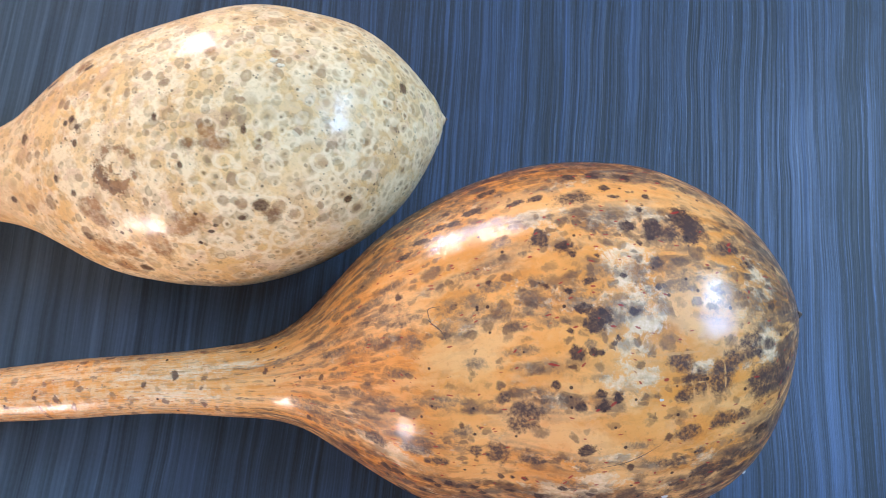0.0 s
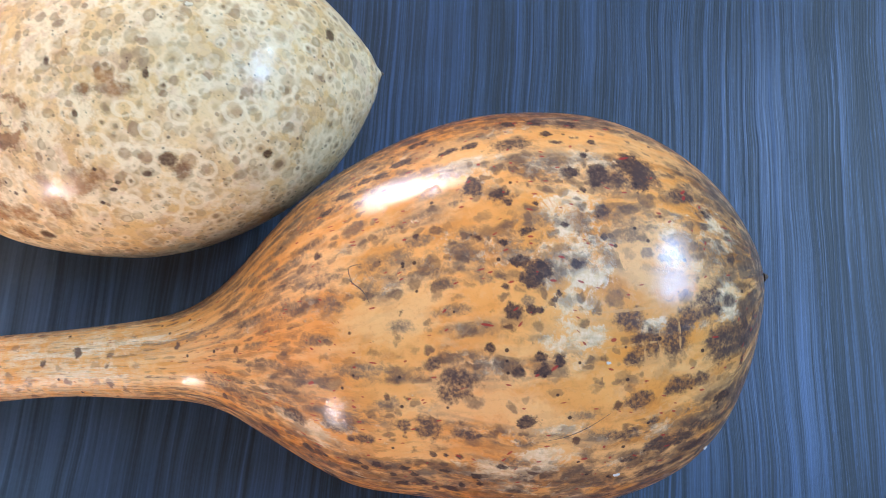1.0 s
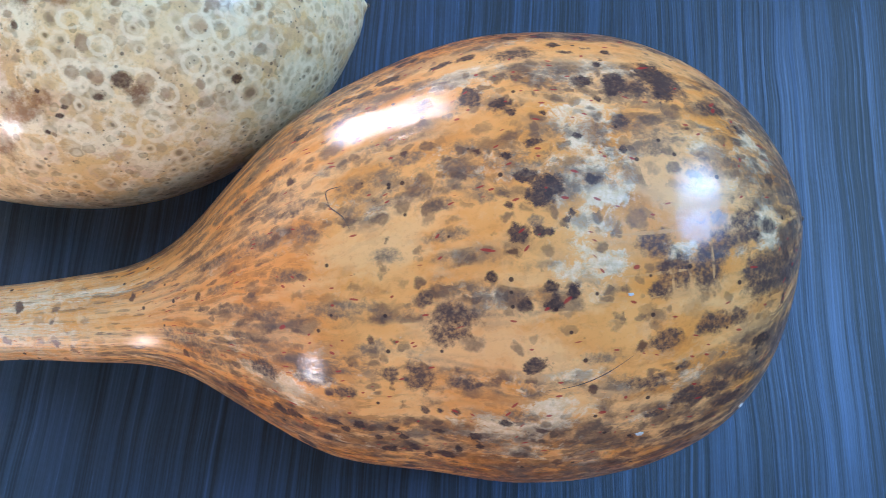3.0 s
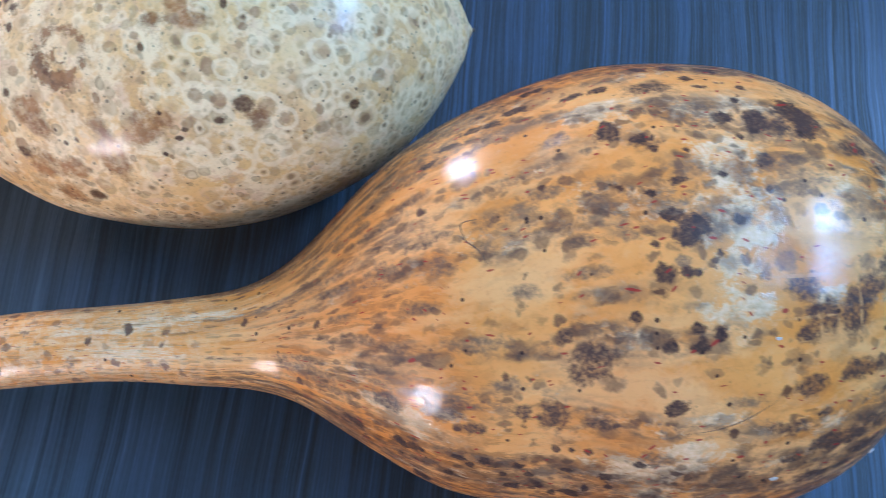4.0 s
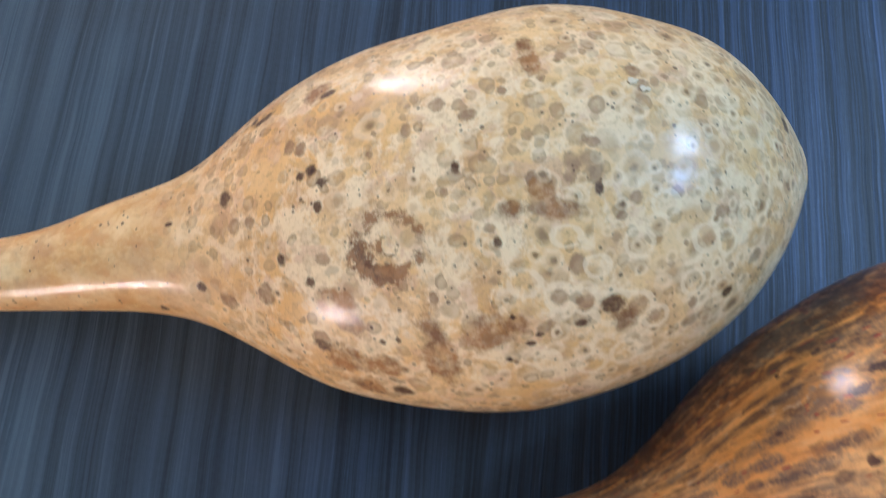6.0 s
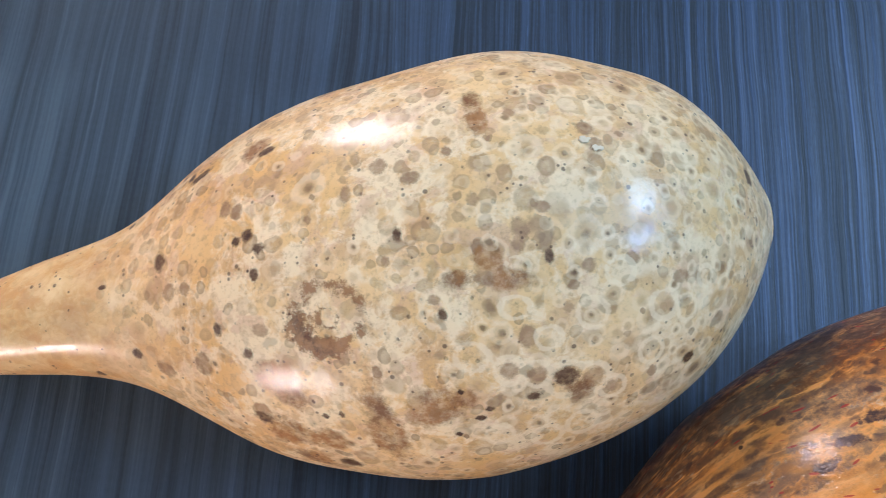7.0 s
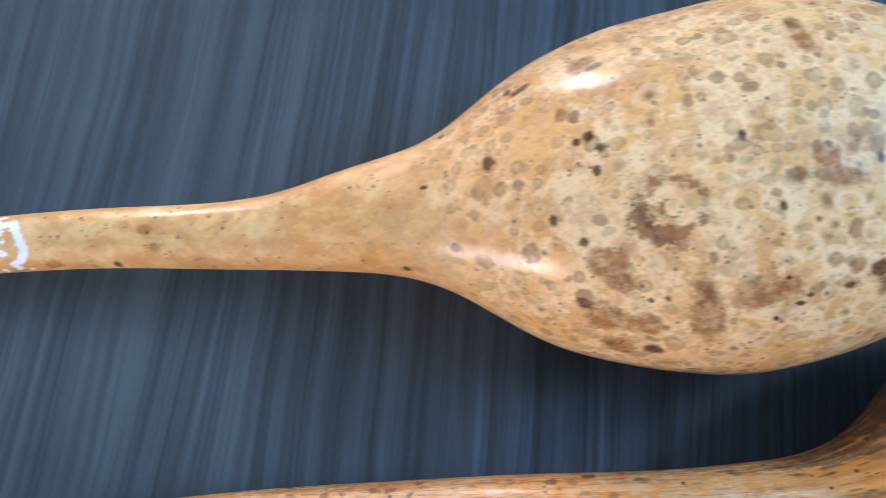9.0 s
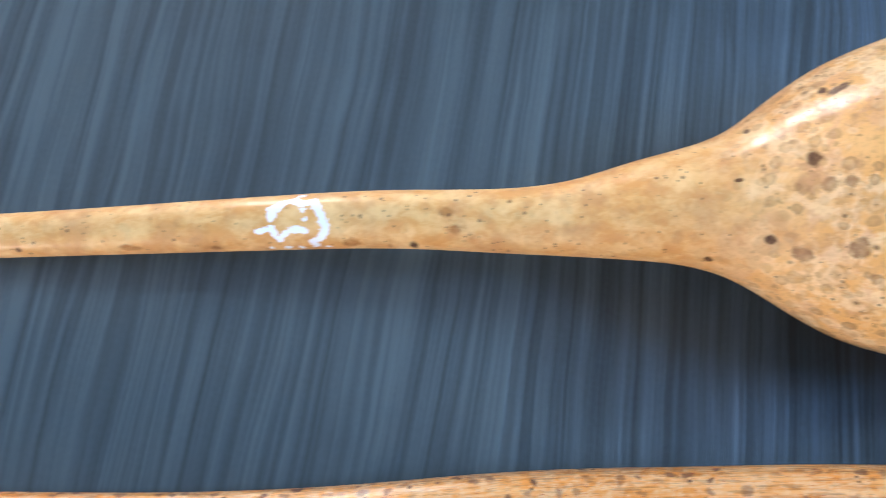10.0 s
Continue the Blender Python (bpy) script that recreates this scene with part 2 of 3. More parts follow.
def pale_skin():
    """Varnished cream gourd skin with pale rings, tan cells, brown stains and dark spots."""
    n = Nodes("varnished_pale_gourd_skin")
    p = n.object_place()
    tip = n.attribute("tip")
    neck = n.attribute("neck")
    bare = n.math("SUBTRACT", 1.0, neck)
    wp = n.warp(n.warp(p, 80.0, 0.009), 330.0, 0.0028)
    grit = n.noise(p, 600.0, 4, 0.7)
    mottle = n.noise(p, 220.0, 5, 0.7)
    edge = n.math("MULTIPLY_ADD", mottle, 2.2, -1.1)
    soft = n.noise(p, 26.0, 3)
    patchy = n.noise(p, 75.0, 5, 0.65)
    ragged = n.math("SUBTRACT", n.noise(p, 520.0, 5, 0.75), 0.5)
    skin = n.mix(n.step(soft, 0.35, 0.66), (0.82, 0.445, 0.150), (0.90, 0.575, 0.255))
    skin = n.mix(n.step(patchy, 0.46, 0.60, 0.0, 0.60), skin, (0.66, 0.355, 0.160))
    skin = n.mix(n.step(n.noise(wp, 60.0, 5, 0.7), 0.46, 0.57, 0.0, 0.85), skin, (0.95, 0.71, 0.40))
    skin = n.mix(n.math("MULTIPLY", tip, 0.34), skin, (0.68, 0.37, 0.150))
    skin = n.mix(n.step(n.noise(wp, 95.0, 4, 0.65), 0.54, 0.62, 0.0, 0.50), skin, (0.72, 0.40, 0.225))
    skin = n.mix(n.step(grit, 0.48, 0.72, 0.0, 0.45), skin, (0.45, 0.23, 0.095))
    # neck: amber, with faint long streaks and clouds
    streak = n.noise(n.vec("MULTIPLY", wp, (0.6, 1.0, 1.0)), 110.0, 5, 0.65)
    amber = n.mix(n.step(streak, 0.36, 0.66), (0.70, 0.310, 0.085), (0.86, 0.53, 0.22))
    amber = n.mix(n.step(n.noise(p, 45.0, 4, 0.6), 0.48, 0.64, 0.0, 0.65), amber, (0.56, 0.235, 0.070))
    skin = n.mix(n.math("MULTIPLY", neck, 0.85), skin, amber)
    # round tan cells, each a little darker at its rim
    rp = n.warp(n.warp(p, 60.0, 0.004), 330.0, 0.0014)
    for scale, keep, fade in ((95.0, 0.46, 0.48), (150.0, 0.40, 0.58), (230.0, 0.46, 0.52)):
        d, a, b = n.cells(n.vec("ADD", rp, (0.2, 0.4, scale * 0.01)), scale)
        d = n.math("MULTIPLY_ADD", edge, 0.07, d)
        here = n.times(n.step(a, keep, keep + 0.08), n.math("MULTIPLY_ADD", neck, -0.8, 1.0))
        cell = n.times(n.step(d, 0.46, 0.36), here, n.step(d, 0.10, 0.38, 0.60, 1.0))
        skin = n.mix(n.times(cell, n.math("MULTIPLY_ADD", b, fade, 0.14)), skin, n.mix(b, (0.60, 0.32, 0.135), (0.32, 0.165, 0.070)))
    # pale rings with a darker eye
    for scale, keep, size in ((80.0, 0.48, 0.46), (125.0, 0.44, 0.45), (185.0, 0.46, 0.42)):
        d, a, b = n.cells(n.vec("ADD", rp, (scale * 0.02, 0.3, 0.7)), scale)
        d = n.math("MULTIPLY_ADD", edge, 0.08, d)
        here = n.times(n.step(n.math("MULTIPLY_ADD", tip, 0.50, a), keep + 0.24, keep + 0.34), bare)
        ring = n.times(n.step(d, size + 0.05, size - 0.03), n.step(d, size - 0.34, size - 0.12), here)
        skin = n.mix(n.math("MULTIPLY", ring, n.math("MULTIPLY_ADD", b, 0.30, 0.15)), skin, (0.93, 0.70, 0.40))
        core = n.times(n.step(d, size - 0.12, size - 0.24), here)
        skin = n.mix(n.math("MULTIPLY", core, n.math("MULTIPLY_ADD", tip, 0.25, 0.26)), skin, (0.50, 0.26, 0.110))
        eye = n.times(n.step(d, n.math("MULTIPLY_ADD", b, 0.20, 0.04), n.math("MULTIPLY", b, 0.10)), here)
        skin = n.mix(n.times(eye, n.math("MULTIPLY_ADD", a, 0.5, 0.30)), skin, (0.16, 0.080, 0.036))
    # tan discs
    disc = n.step(n.math("ADD", n.attribute("disc"), n.math("ADD", n.math("MULTIPLY", ragged, 0.8), n.math("MULTIPLY", edge, 0.5))), -0.15, 0.25)
    skin = n.mix(n.times(disc, n.step(mottle, 0.30, 0.65, 0.50, 0.85)), skin, n.mix(n.step(soft, 0.35, 0.65), (0.26, 0.120, 0.050), (0.42, 0.215, 0.098)))
    halo = n.step(n.math("ADD", n.attribute("halo"), n.math("MULTIPLY", edge, 0.9)), 0.10, 0.55)
    skin = n.mix(n.math("MULTIPLY", halo, 0.55), skin, (0.93, 0.70, 0.40))
    # brown stains and the brown ring
    stain = n.step(n.math("ADD", n.attribute("stain"), n.math("ADD", ragged, n.math("MULTIPLY_ADD", patchy, 2.6, -1.3))), -0.55, 0.20)
    skin = n.mix(n.times(stain, n.step(mottle, 0.34, 0.60, 0.40, 0.90)), skin, n.mix(n.step(patchy, 0.4, 0.6), (0.18, 0.056, 0.014), (0.40, 0.150, 0.038)))
    ring = n.step(n.math("ADD", n.attribute("ring"), n.math("ADD", n.math("MULTIPLY", ragged, 2.0), n.math("MULTIPLY", edge, 1.5))), -0.05, 0.60)
    skin = n.mix(n.times(ring, 0.88), skin, n.mix(n.step(mottle, 0.38, 0.62), (0.095, 0.030, 0.014), (0.36, 0.145, 0.050)))
    # dark spots
    spot = n.step(n.math("ADD", n.attribute("blot"), n.math("ADD", ragged, n.math("MULTIPLY", edge, 0.5))), -0.20, 0.38)
    skin = n.mix(n.times(spot, n.step(grit, 0.2, 0.65, 0.75, 1.0)), skin, n.mix(n.step(soft, 0.4, 0.6), (0.070, 0.028, 0.013), (0.14, 0.062, 0.026)))
    d, a, b = n.cells(wp, 125.0)
    brown = n.times(n.step(d, 0.40, 0.26), n.step(a, 0.76, 0.82), n.math("MULTIPLY_ADD", neck, -0.75, 1.0))
    skin = n.mix(n.times(brown, n.math("MULTIPLY_ADD", b, 0.45, 0.12)), skin, (0.22, 0.110, 0.050))
    for scale in (330.0, 520.0):
        d, a, b = n.cells(p, scale)
        prick = n.times(n.step(d, 0.30, 0.16), n.step(a, 0.86, 0.88), n.step(patchy, 0.42, 0.56))
        skin = n.mix(n.math("MULTIPLY", prick, 0.75), skin, (0.08, 0.036, 0.022))
    # brushed white paint on the neck
    paint = n.step(n.math("ADD", n.attribute("paint"), n.math("MULTIPLY_ADD", ragged, 2.2, n.math("MULTIPLY", edge, 0.7))), 0.20, 0.42)
    skin = n.mix(paint, skin, (0.88, 0.90, 0.94))
    height = n.math("ADD", n.math("MULTIPLY", patchy, 0.5), n.math("MULTIPLY", spot, -0.4))
    height = n.math("ADD", height, n.math("MULTIPLY", paint, 0.8))
    n.set(Base_Color=skin, Roughness=n.step(patchy, 0.3, 0.7, 0.36, 0.52), Specular_IOR_Level=0.15, Coat_Weight=n.step(mottle, 0.36, 0.60, 0.14, 0.42),
          Coat_Roughness=n.step(n.noise(p, 170.0, 4), 0.40, 0.66, 0.05, 0.26), Normal=n.bump(height, 0.30, 0.0008))
    n.set(Coat_Normal=n.bump(n.math("ADD", height, n.math("MULTIPLY", ragged, 0.24)), 0.26, 0.0008))
    return n.mat


WOOD = dark_wood()
ORANGE = orange_skin()
PALE = pale_skin()
WALL = plain("greige_wall_paint", (0.34, 0.32, 0.30), 0.8, 40)
# white for the unseen south and west walls, added to bounce fill light
FILL_WALL = plain("white_fill_wall_paint", (0.62, 0.61, 0.59), 0.8, 40)
CEIL = plain("white_ceiling_paint", (0.52, 0.50, 0.48), 0.85, 40)
GROUND = plain("grey_floor", (0.14, 0.13, 0.12), 0.6, 15)
FRAME = plain("white_window_paint", (0.75, 0.75, 0.74), 0.4, 60)
FLAKE = plain("white_paint_flake", (0.58, 0.56, 0.52), 0.4, 600)
CHIP = plain("cream_varnish_chip", (0.74, 0.60, 0.38), 0.45, 500)
STALK = plain("dark_dry_stalk", (0.10, 0.055, 0.030), 0.7, 900)

# ---- building helpers ----


def link(name, bm, material, parent=None, label=""):
    mesh = bpy.data.meshes.new(name)
    bm.to_mesh(mesh)
    bm.free()
    mesh.materials.append(material)
    ob = new(name, mesh)
    ob.parent = parent
    return tagged(ob, label)


def box(bm, low, high):
    m = Matrix.LocRotScale([(a + b) / 2 for a, b in zip(low, high)], None, [b - a for a, b in zip(low, high)])
    bmesh.ops.create_cube(bm, size=1, matrix=m)


def soften(bm, width):
    bmesh.ops.bevel(bm, geom=bm.edges[:], offset=width, segments=3, profile=0.5, affect="EDGES")


def spline(xs, ys, x):
    """A natural cubic through the knots."""
    xs, ys = np.array(xs), np.array(ys)
    h, count = np.diff(xs), len(xs)
    a, b = np.eye(count), np.zeros(count)
    for i in range(1, count - 1):
        a[i, i - 1:i + 2] = h[i - 1], 2 * (h[i - 1] + h[i]), h[i]
        b[i] = 6 * ((ys[i + 1] - ys[i]) / h[i] - (ys[i] - ys[i - 1]) / h[i - 1])
    m = np.linalg.solve(a, b)
    x = np.clip(x, xs[0], xs[-1])
    i = np.clip(np.searchsorted(xs, x) - 1, 0, count - 2)
    p, q = (xs[i + 1] - x) / h[i], (x - xs[i]) / h[i]
    return p * ys[i] + q * ys[i + 1] + ((p ** 3 - p) * m[i] + (q ** 3 - q) * m[i + 1]) * h[i] ** 2 / 6


def ramp(x, low, high):
    t = np.clip((x - low) / (high - low), 0, 1)
    return t * t * (3 - 2 * t)


# ---- room ----


def wall(name, low, high, opening=None, axis=1, paint=WALL, label="plain greige painted room wall"):
    """A wall of four blocks round its opening, or one plain block."""
    bm = bmesh.new()
    if opening is None:
        box(bm, low, high)
    else:
        a, b, c, d = opening
        for lo, hi, zl, zh in ((low[axis], a, low[2], high[2]), (b, high[axis], low[2], high[2]), (a, b, low[2], c), (a, b, d, high[2])):
            p, q = list(low), list(high)
            p[axis], q[axis], p[2], q[2] = lo, hi, zl, zh
            box(bm, p, q)
    return tagged(link(name, bm, paint), label, "wall", kind="structure")


def window(name, face, opening, axis, bar):
    """A white frame with one upright bar, set in the opening."""
    a, b, c, d = opening
    holder = tagged(new(name), "white painted window frame in a wall", "window", kind="structure")

    def bars(part_name, lo, hi, zl, zh):
        bm = bmesh.new()
        p, q = [face, face, zl], [face + 0.05, face + 0.05, zh]
        p[axis], q[axis] = lo, hi
        box(bm, p, q)
        soften(bm, 0.004)
        link(part_name, bm, FRAME, holder)

    bars("frame_side", a + 0.002, a + 0.045, c + 0.002, d - 0.002)
    bars("frame_side", b - 0.045, b - 0.002, c + 0.002, d - 0.002)
    bars("frame_rail", a + 0.047, b - 0.047, c + 0.002, c + 0.045)
    bars("frame_rail", a + 0.047, b - 0.047, d - 0.045, d - 0.002)
    bars("mullion", bar - 0.03, bar + 0.03, c + 0.047, d - 0.047)


wall("wall_east", (EAST, SOUTH, FLOOR), (EAST + 0.18, NORTH, CEILING), WINDOW_EAST, 1)
# west and south walls, out of view, act as soft reflectors
wall("wall_west", (WEST - 0.18, SOUTH, FLOOR), (WEST, NORTH, CEILING), paint=FILL_WALL, label="unseen white room wall added to bounce fill light")
wall("wall_north", (WEST - 0.18, NORTH, FLOOR), (EAST + 0.18, NORTH + 0.18, CEILING), WINDOW_NORTH, 0)
wall("wall_south", (WEST - 0.18, SOUTH - 0.18, FLOOR), (EAST + 0.18, SOUTH, CEILING), WINDOW_SOUTH, 0, FILL_WALL, "unseen white room wall added to bounce fill light")
window("window_1", EAST + 0.02, WINDOW_EAST, 1, 0.725)
window("window_2", NORTH + 0.02, WINDOW_NORTH, 0, -1.655)
window("window_3", SOUTH - 0.07, WINDOW_SOUTH, 0, -1.975)
room = bmesh.new()
box(room, (WEST - 0.18, SOUTH - 0.18, FLOOR - 0.1), (EAST + 0.18, NORTH + 0.18, FLOOR))
tagged(link("floor", room, GROUND), "plain grey room floor", "floor", kind="structure")
room = bmesh.new()
box(room, (WEST - 0.18, SOUTH - 0.18, CEILING), (EAST + 0.18, NORTH + 0.18, CEILING + 0.1))
tagged(link("ceiling", room, CEIL), "plain white room ceiling", "ceiling", kind="structure")

# ---- table ----


def make_table():
    holder = new("table")
    holder.location = (-0.1, 0.1, FLOOR)
    tagged(holder, "blue-grey stained wooden table with long straight grain", "table")
    high = -FLOOR
    bm = bmesh.new()
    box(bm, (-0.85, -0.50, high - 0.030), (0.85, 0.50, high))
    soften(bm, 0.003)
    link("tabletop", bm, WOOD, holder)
    for x in (-0.78, 0.78):
        for y in (-0.43, 0.43):
            bm = bmesh.new()
            box(bm, (x - 0.03, y - 0.03, 0.0), (x + 0.03, y + 0.03, high - 0.030))
            soften(bm, 0.003)
            link("leg", bm, WOOD, holder)


make_table()

# ---- gourds ----
# profiles: place along the axis, half width, sideways and upward offset of the middle
ORANGE_PROFILE = [
    (-0.600, 0.0100, -0.0046, 0.0118),
    (-0.450, 0.0105, -0.0052, 0.0165),
    (-0.380, 0.0124, -0.0026, 0.0251),
    (-0.310, 0.0142, -0.0031, 0.0338),
    (-0.250, 0.0154, -0.0045, 0.0549),
    (-0.205, 0.0157, -0.0057, 0.0635),
    (-0.175, 0.0182, -0.0071, 0.0663),
    (-0.155, 0.0209, -0.0073, 0.0683),
    (-0.138, 0.0275, -0.0064, 0.0708),
    (-0.120, 0.0408, -0.0049, 0.0738),
    (-0.102, 0.0556, -0.0028, 0.0763),
    (-0.080, 0.0696, -0.0020, 0.0794),
    (-0.050, 0.0805, 0.0012, 0.0789),
    (-0.015, 0.0882, 0.0010, 0.0834),
    (0.020, 0.0886, -0.0003, 0.0839),
    (0.050, 0.0838, -0.0010, 0.0883),
    (0.075, 0.0787, -0.0016, 0.0931),
    (0.092, 0.0687, 0.0010, 0.0961),
    (0.105, 0.0547, 0.0029, 0.0989),
]
PALE_PROFILE = [
    (-0.480, 0.0094, 0.0130, 0.0140),
    (-0.400, 0.0103, 0.0100, 0.0248),
    (-0.330, 0.0116, 0.0079, 0.0332),
    (-0.270, 0.0125, 0.0053, 0.0399),
    (-0.230, 0.0135, 0.0017, 0.0438),
    (-0.195, 0.0163, 0.0002, 0.0481),
    (-0.170, 0.0208, 0.0010, 0.0521),
    (-0.150, 0.0247, 0.0008, 0.0552),
    (-0.130, 0.0322, 0.0003, 0.0569),
    (-0.110, 0.0454, 0.0004, 0.0581),
    (-0.090, 0.0574, -0.0006, 0.0600),
    (-0.065, 0.0661, -0.0017, 0.0641),
    (-0.030, 0.0721, -0.0034, 0.0701),
    (0.005, 0.0728, -0.0013, 0.0720),
    (0.035, 0.0659, -0.0015, 0.0759),
    (0.060, 0.0616, 0.0001, 0.0757),
    (0.080, 0.0540, 0.0010, 0.0740),
    (0.100, 0.0380, 0.0018, 0.0738),
]

# marks on the skin: mm along the axis, degrees from the top, half length and half width in mm
ORANGE_BLOTS = [
    (-3, 0, 4.9, 4.1), (-7, -2, 5.2, 3.6), (-10, 2, 3.8, 2.3), (-14, -10, 3.8, 3.8), (-8, -9, 2.4, 1.8),
    (15, 27, 3.9, 4), (18, 20, 1.7, 1.8), (10, 1, 2.5, 2.6), (3, -6, 1.6, 1.6), (22, 7, 1.5, 1.6),
    (25, 25, 4.3, 6.3), (39, 30, 6.5, 8.6), (41, 24, 4.3, 6), (-14, 20, 4, 3.4), (-24, 24, 4.3, 5.6),
    (-6, 10, 3.6, 2.1), (-15, 7, 2.1, 1.6), (-5, -24, 3.5, 2.5), (-14, -24, 2.8, 2.5), (1, -22, 2.5, 2.8),
    (-6, -20, 3.1, 2.1), (-23, -18, 2.4, 2.1), (-11, -37, 4.9, 2.8), (66, -42, 5, 2.9),
]
ORANGE_PATCHES = [
    (-47, -41, 4.7, 4.7), (-57, -40, 3.4, 2.6), (-33, -42, 5.5, 1.9), (-83, -41, 6.1, 3.1),
    (-35, -26, 5.8, 4), (-38, -30, 5.1, 3.4), (28, -13, 5.1, 3.5), (35, -19, 5.3, 4.4), (44, -20, 4.4, 5.3),
    (52, -13, 4.2, 3.9), (29, -23, 3.7, 2.7), (61, -11, 5.3, 5.1), (65, -24, 6.6, 6.4), (45, -33, 4.6, 2.7),
    (31, -34, 4.8, 2.3), (43, -51, 8.8, 3.8), (25, -43, 4.8, 2), (77, -24, 6.7, 5.7), (24, 14, 2.6, 2.3),
    (-44, -21, 2.9, 2.2), (-72, -45, 3.5, 2.3), (-100, -42, 5.7, 2.9), (-6, 39, 7.9, 3.6),
]
ORANGE_GREY = [
    (-23, -1, 3.9, 2.6), (-37, -1, 6.4, 2.6), (-71, -21, 13.9, 3.1), (-96, -23, 9.5, 2.5),
    (-55, -11, 5.1, 2.5), (-88, -11, 7.2, 2.3), (-80, -1, 7.1, 2.5), (-97, 2, 15.4, 2.6), (-46, 12, 7.4, 3),
    (-36, -8, 7.2, 2.2), (-128, -39, 15.9, 3.9), (-110, -19, 8.6, 2), (-116, 4, 12.8, 2.1),
    (-61, -33, 6.5, 2.4), (-39, 25, 6.2, 3.2), (-100, 20, 13.9, 3), (-86, 7, 9.2, 1.8), (9, -36, 7.3, 2),
    (-9, -7, 3.5, 1.8), (-68, 50, 18.2, 6.3), (-16, -50, 7.2, 3.4),
]
# cream scabs; the one at -94, -45 paints in the lower-left highlight
ORANGE_CREAM_AND_SHINE = [
    (13, 3, 10.9, 10.3), (11, 14, 11.1, 7.7), (16, 29, 13.8, 6.9), (9, -9, 8, 7), (8, -16, 8.8, 5.2),
    (68, 11, 10.3, 9.8), (70, -11, 7.6, 6.6), (-18, -56, 16.6, 10.1), (-4, -48, 14.4, 4.7),
    (2, -40, 10.7, 2.1), (-22, -23, 4.2, 3.5), (-27, 33, 16, 5.2), (-94, -45, 12.7, 6), (37, -15, 4.8, 3.2),
    (-84, -42, 12.6, 2.7), (-193, 15, 35.9, 2.5), (-200, -29, 21.1, 3.2),
]
PALE_SPOTS = [
    (-116, 5, 2.8, 3.6), (-84, 4, 2.1, 2.2), (-88, 2, 1.5, 1.6), (-81, -1, 2.5, 1.9), (-83, -8, 1.7, 2.2), (-97, -24, 1.9, 2.2),
    (-129, -42, 2.5, 2.0), (-88, -31, 2.0, 2.2), (-87, -55, 3.6, 2.9), (-67, -50, 1.6, 1.2), (-62, -49, 1.2, 1.4), (-70, -46, 0.8, 0.9),
    (-62, -73, 3.6, 3.3), (-30, -23, 1.5, 2.0), (4, -43, 4.2, 3.4), (-6, -47, 2.8, 1.7), (-27, -42, 1.2, 1.2), (-19, -48, 1.6, 1.1),
    (-22, -51, 1.4, 1.2), (-28, -55, 1.2, 1.2), (-40, -4, 1.5, 2.4), (1, -15, 1.4, 2.2),
]
PALE_SPOTS_MORE = [
    (77, 8, 2.9, 3.7), (44, -53, 2.7, 2.4), (-77, 31, 3.6, 1.8), (-101, 39, 5, 2.1), (-263, -76, 1.9, 3.1),
    (-130, 48, 1.6, 1.9), (-139, 3, 1.9, 0.9), (-147, -73, 2.0, 1.9), (-105, 43, 2.0, 2.5), (-432, -59, 1.3, 1.6), (-21, -51, 1.4, 1.2),
]
PALE_DISCS = [
    (-44, -10, 1.4, 1.7), (-63, 9, 1.1, 1.2), (-32, -19, 2.1, 1.8), (-23, 14, 1.5, 1.7), (1, -4, 2.2, 1.9), (-13, -38, 2.9, 2.6),
    (12, -18, 2.3, 2.0), (7, -21, 1.9, 1.7), (-3, 21, 1.9, 1.8), (-11, 16, 1.4, 1.4), (-18, 1, 2.0, 2.2), (-12, -16, 2.2, 1.7),
    (28, 14, 1.5, 1.3), (22, -36, 1.3, 1.3), (44, -43, 1.4, 1.6), (27, -31, 1.0, 1.1), (-91, 14, 2.2, 3.6), (-87, 12, 2.5, 2.7),
    (-113, -9, 3.2, 2.7), (-107, -10, 2.3, 2.4), (-53, 8, 2.0, 2.8), (-65, 4, 1.3, 1.6),
]
PALE_DISCS_MORE = [
    (-83, -24, 2.9, 2.1), (-59, -33, 2.0, 2.2), (-50, -36, 1.6, 2.2), (-43, 15, 3.2, 2.7), (-34, 9, 3.4, 2.0), (-104, -38, 3.7, 4.1),
    (-119, -48, 3.9, 3.3), (-5, -41, 2.9, 2.7), (12, -45, 3.5, 3.7), (-7, -31, 2.7, 3.4), (20, 11, 2.5, 2.5), (-6, -7, 2.7, 3.0),
    (18, 16, 2.9, 2.7), (25, -18, 2.2, 2.0), (-26, -56, 0.9, 1.3), (-18, -10, 2.3, 2.4), (18, -51, 2.2, 2.7), (31, -51, 1.8, 2.2),
    (5, -26, 2.0, 1.7), (-87, -52, 3.0, 2.5), (-7, -11, 2.2, 1.9), (40, -25, 3.2, 2.1),
]
PALE_STAINS = [
    (-51, -48, 4.4, 8.0), (-35, -45, 7.2, 5.7), (-26, -44, 3.1, 3.3), (-13, 29, 2.8, 4.3), (-13, 21, 2.5, 5.6), (-81, -38, 5.8, 4.4),
    (-77, -44, 5.2, 3.8), (-78, -60, 7.2, 4.8), (-48, -59, 4.8, 6.3), (-16, -12, 3.3, 2.6), (-9, -18, 5.3, 2.3), (-26, -16, 4.3, 2.6),
    (-74, -75, 4.9, 4.1), (-66, -60, 4.0, 4.2), (8, -48, 3.9, 3.9), (-81, 35, 4.6, 3.8),
]
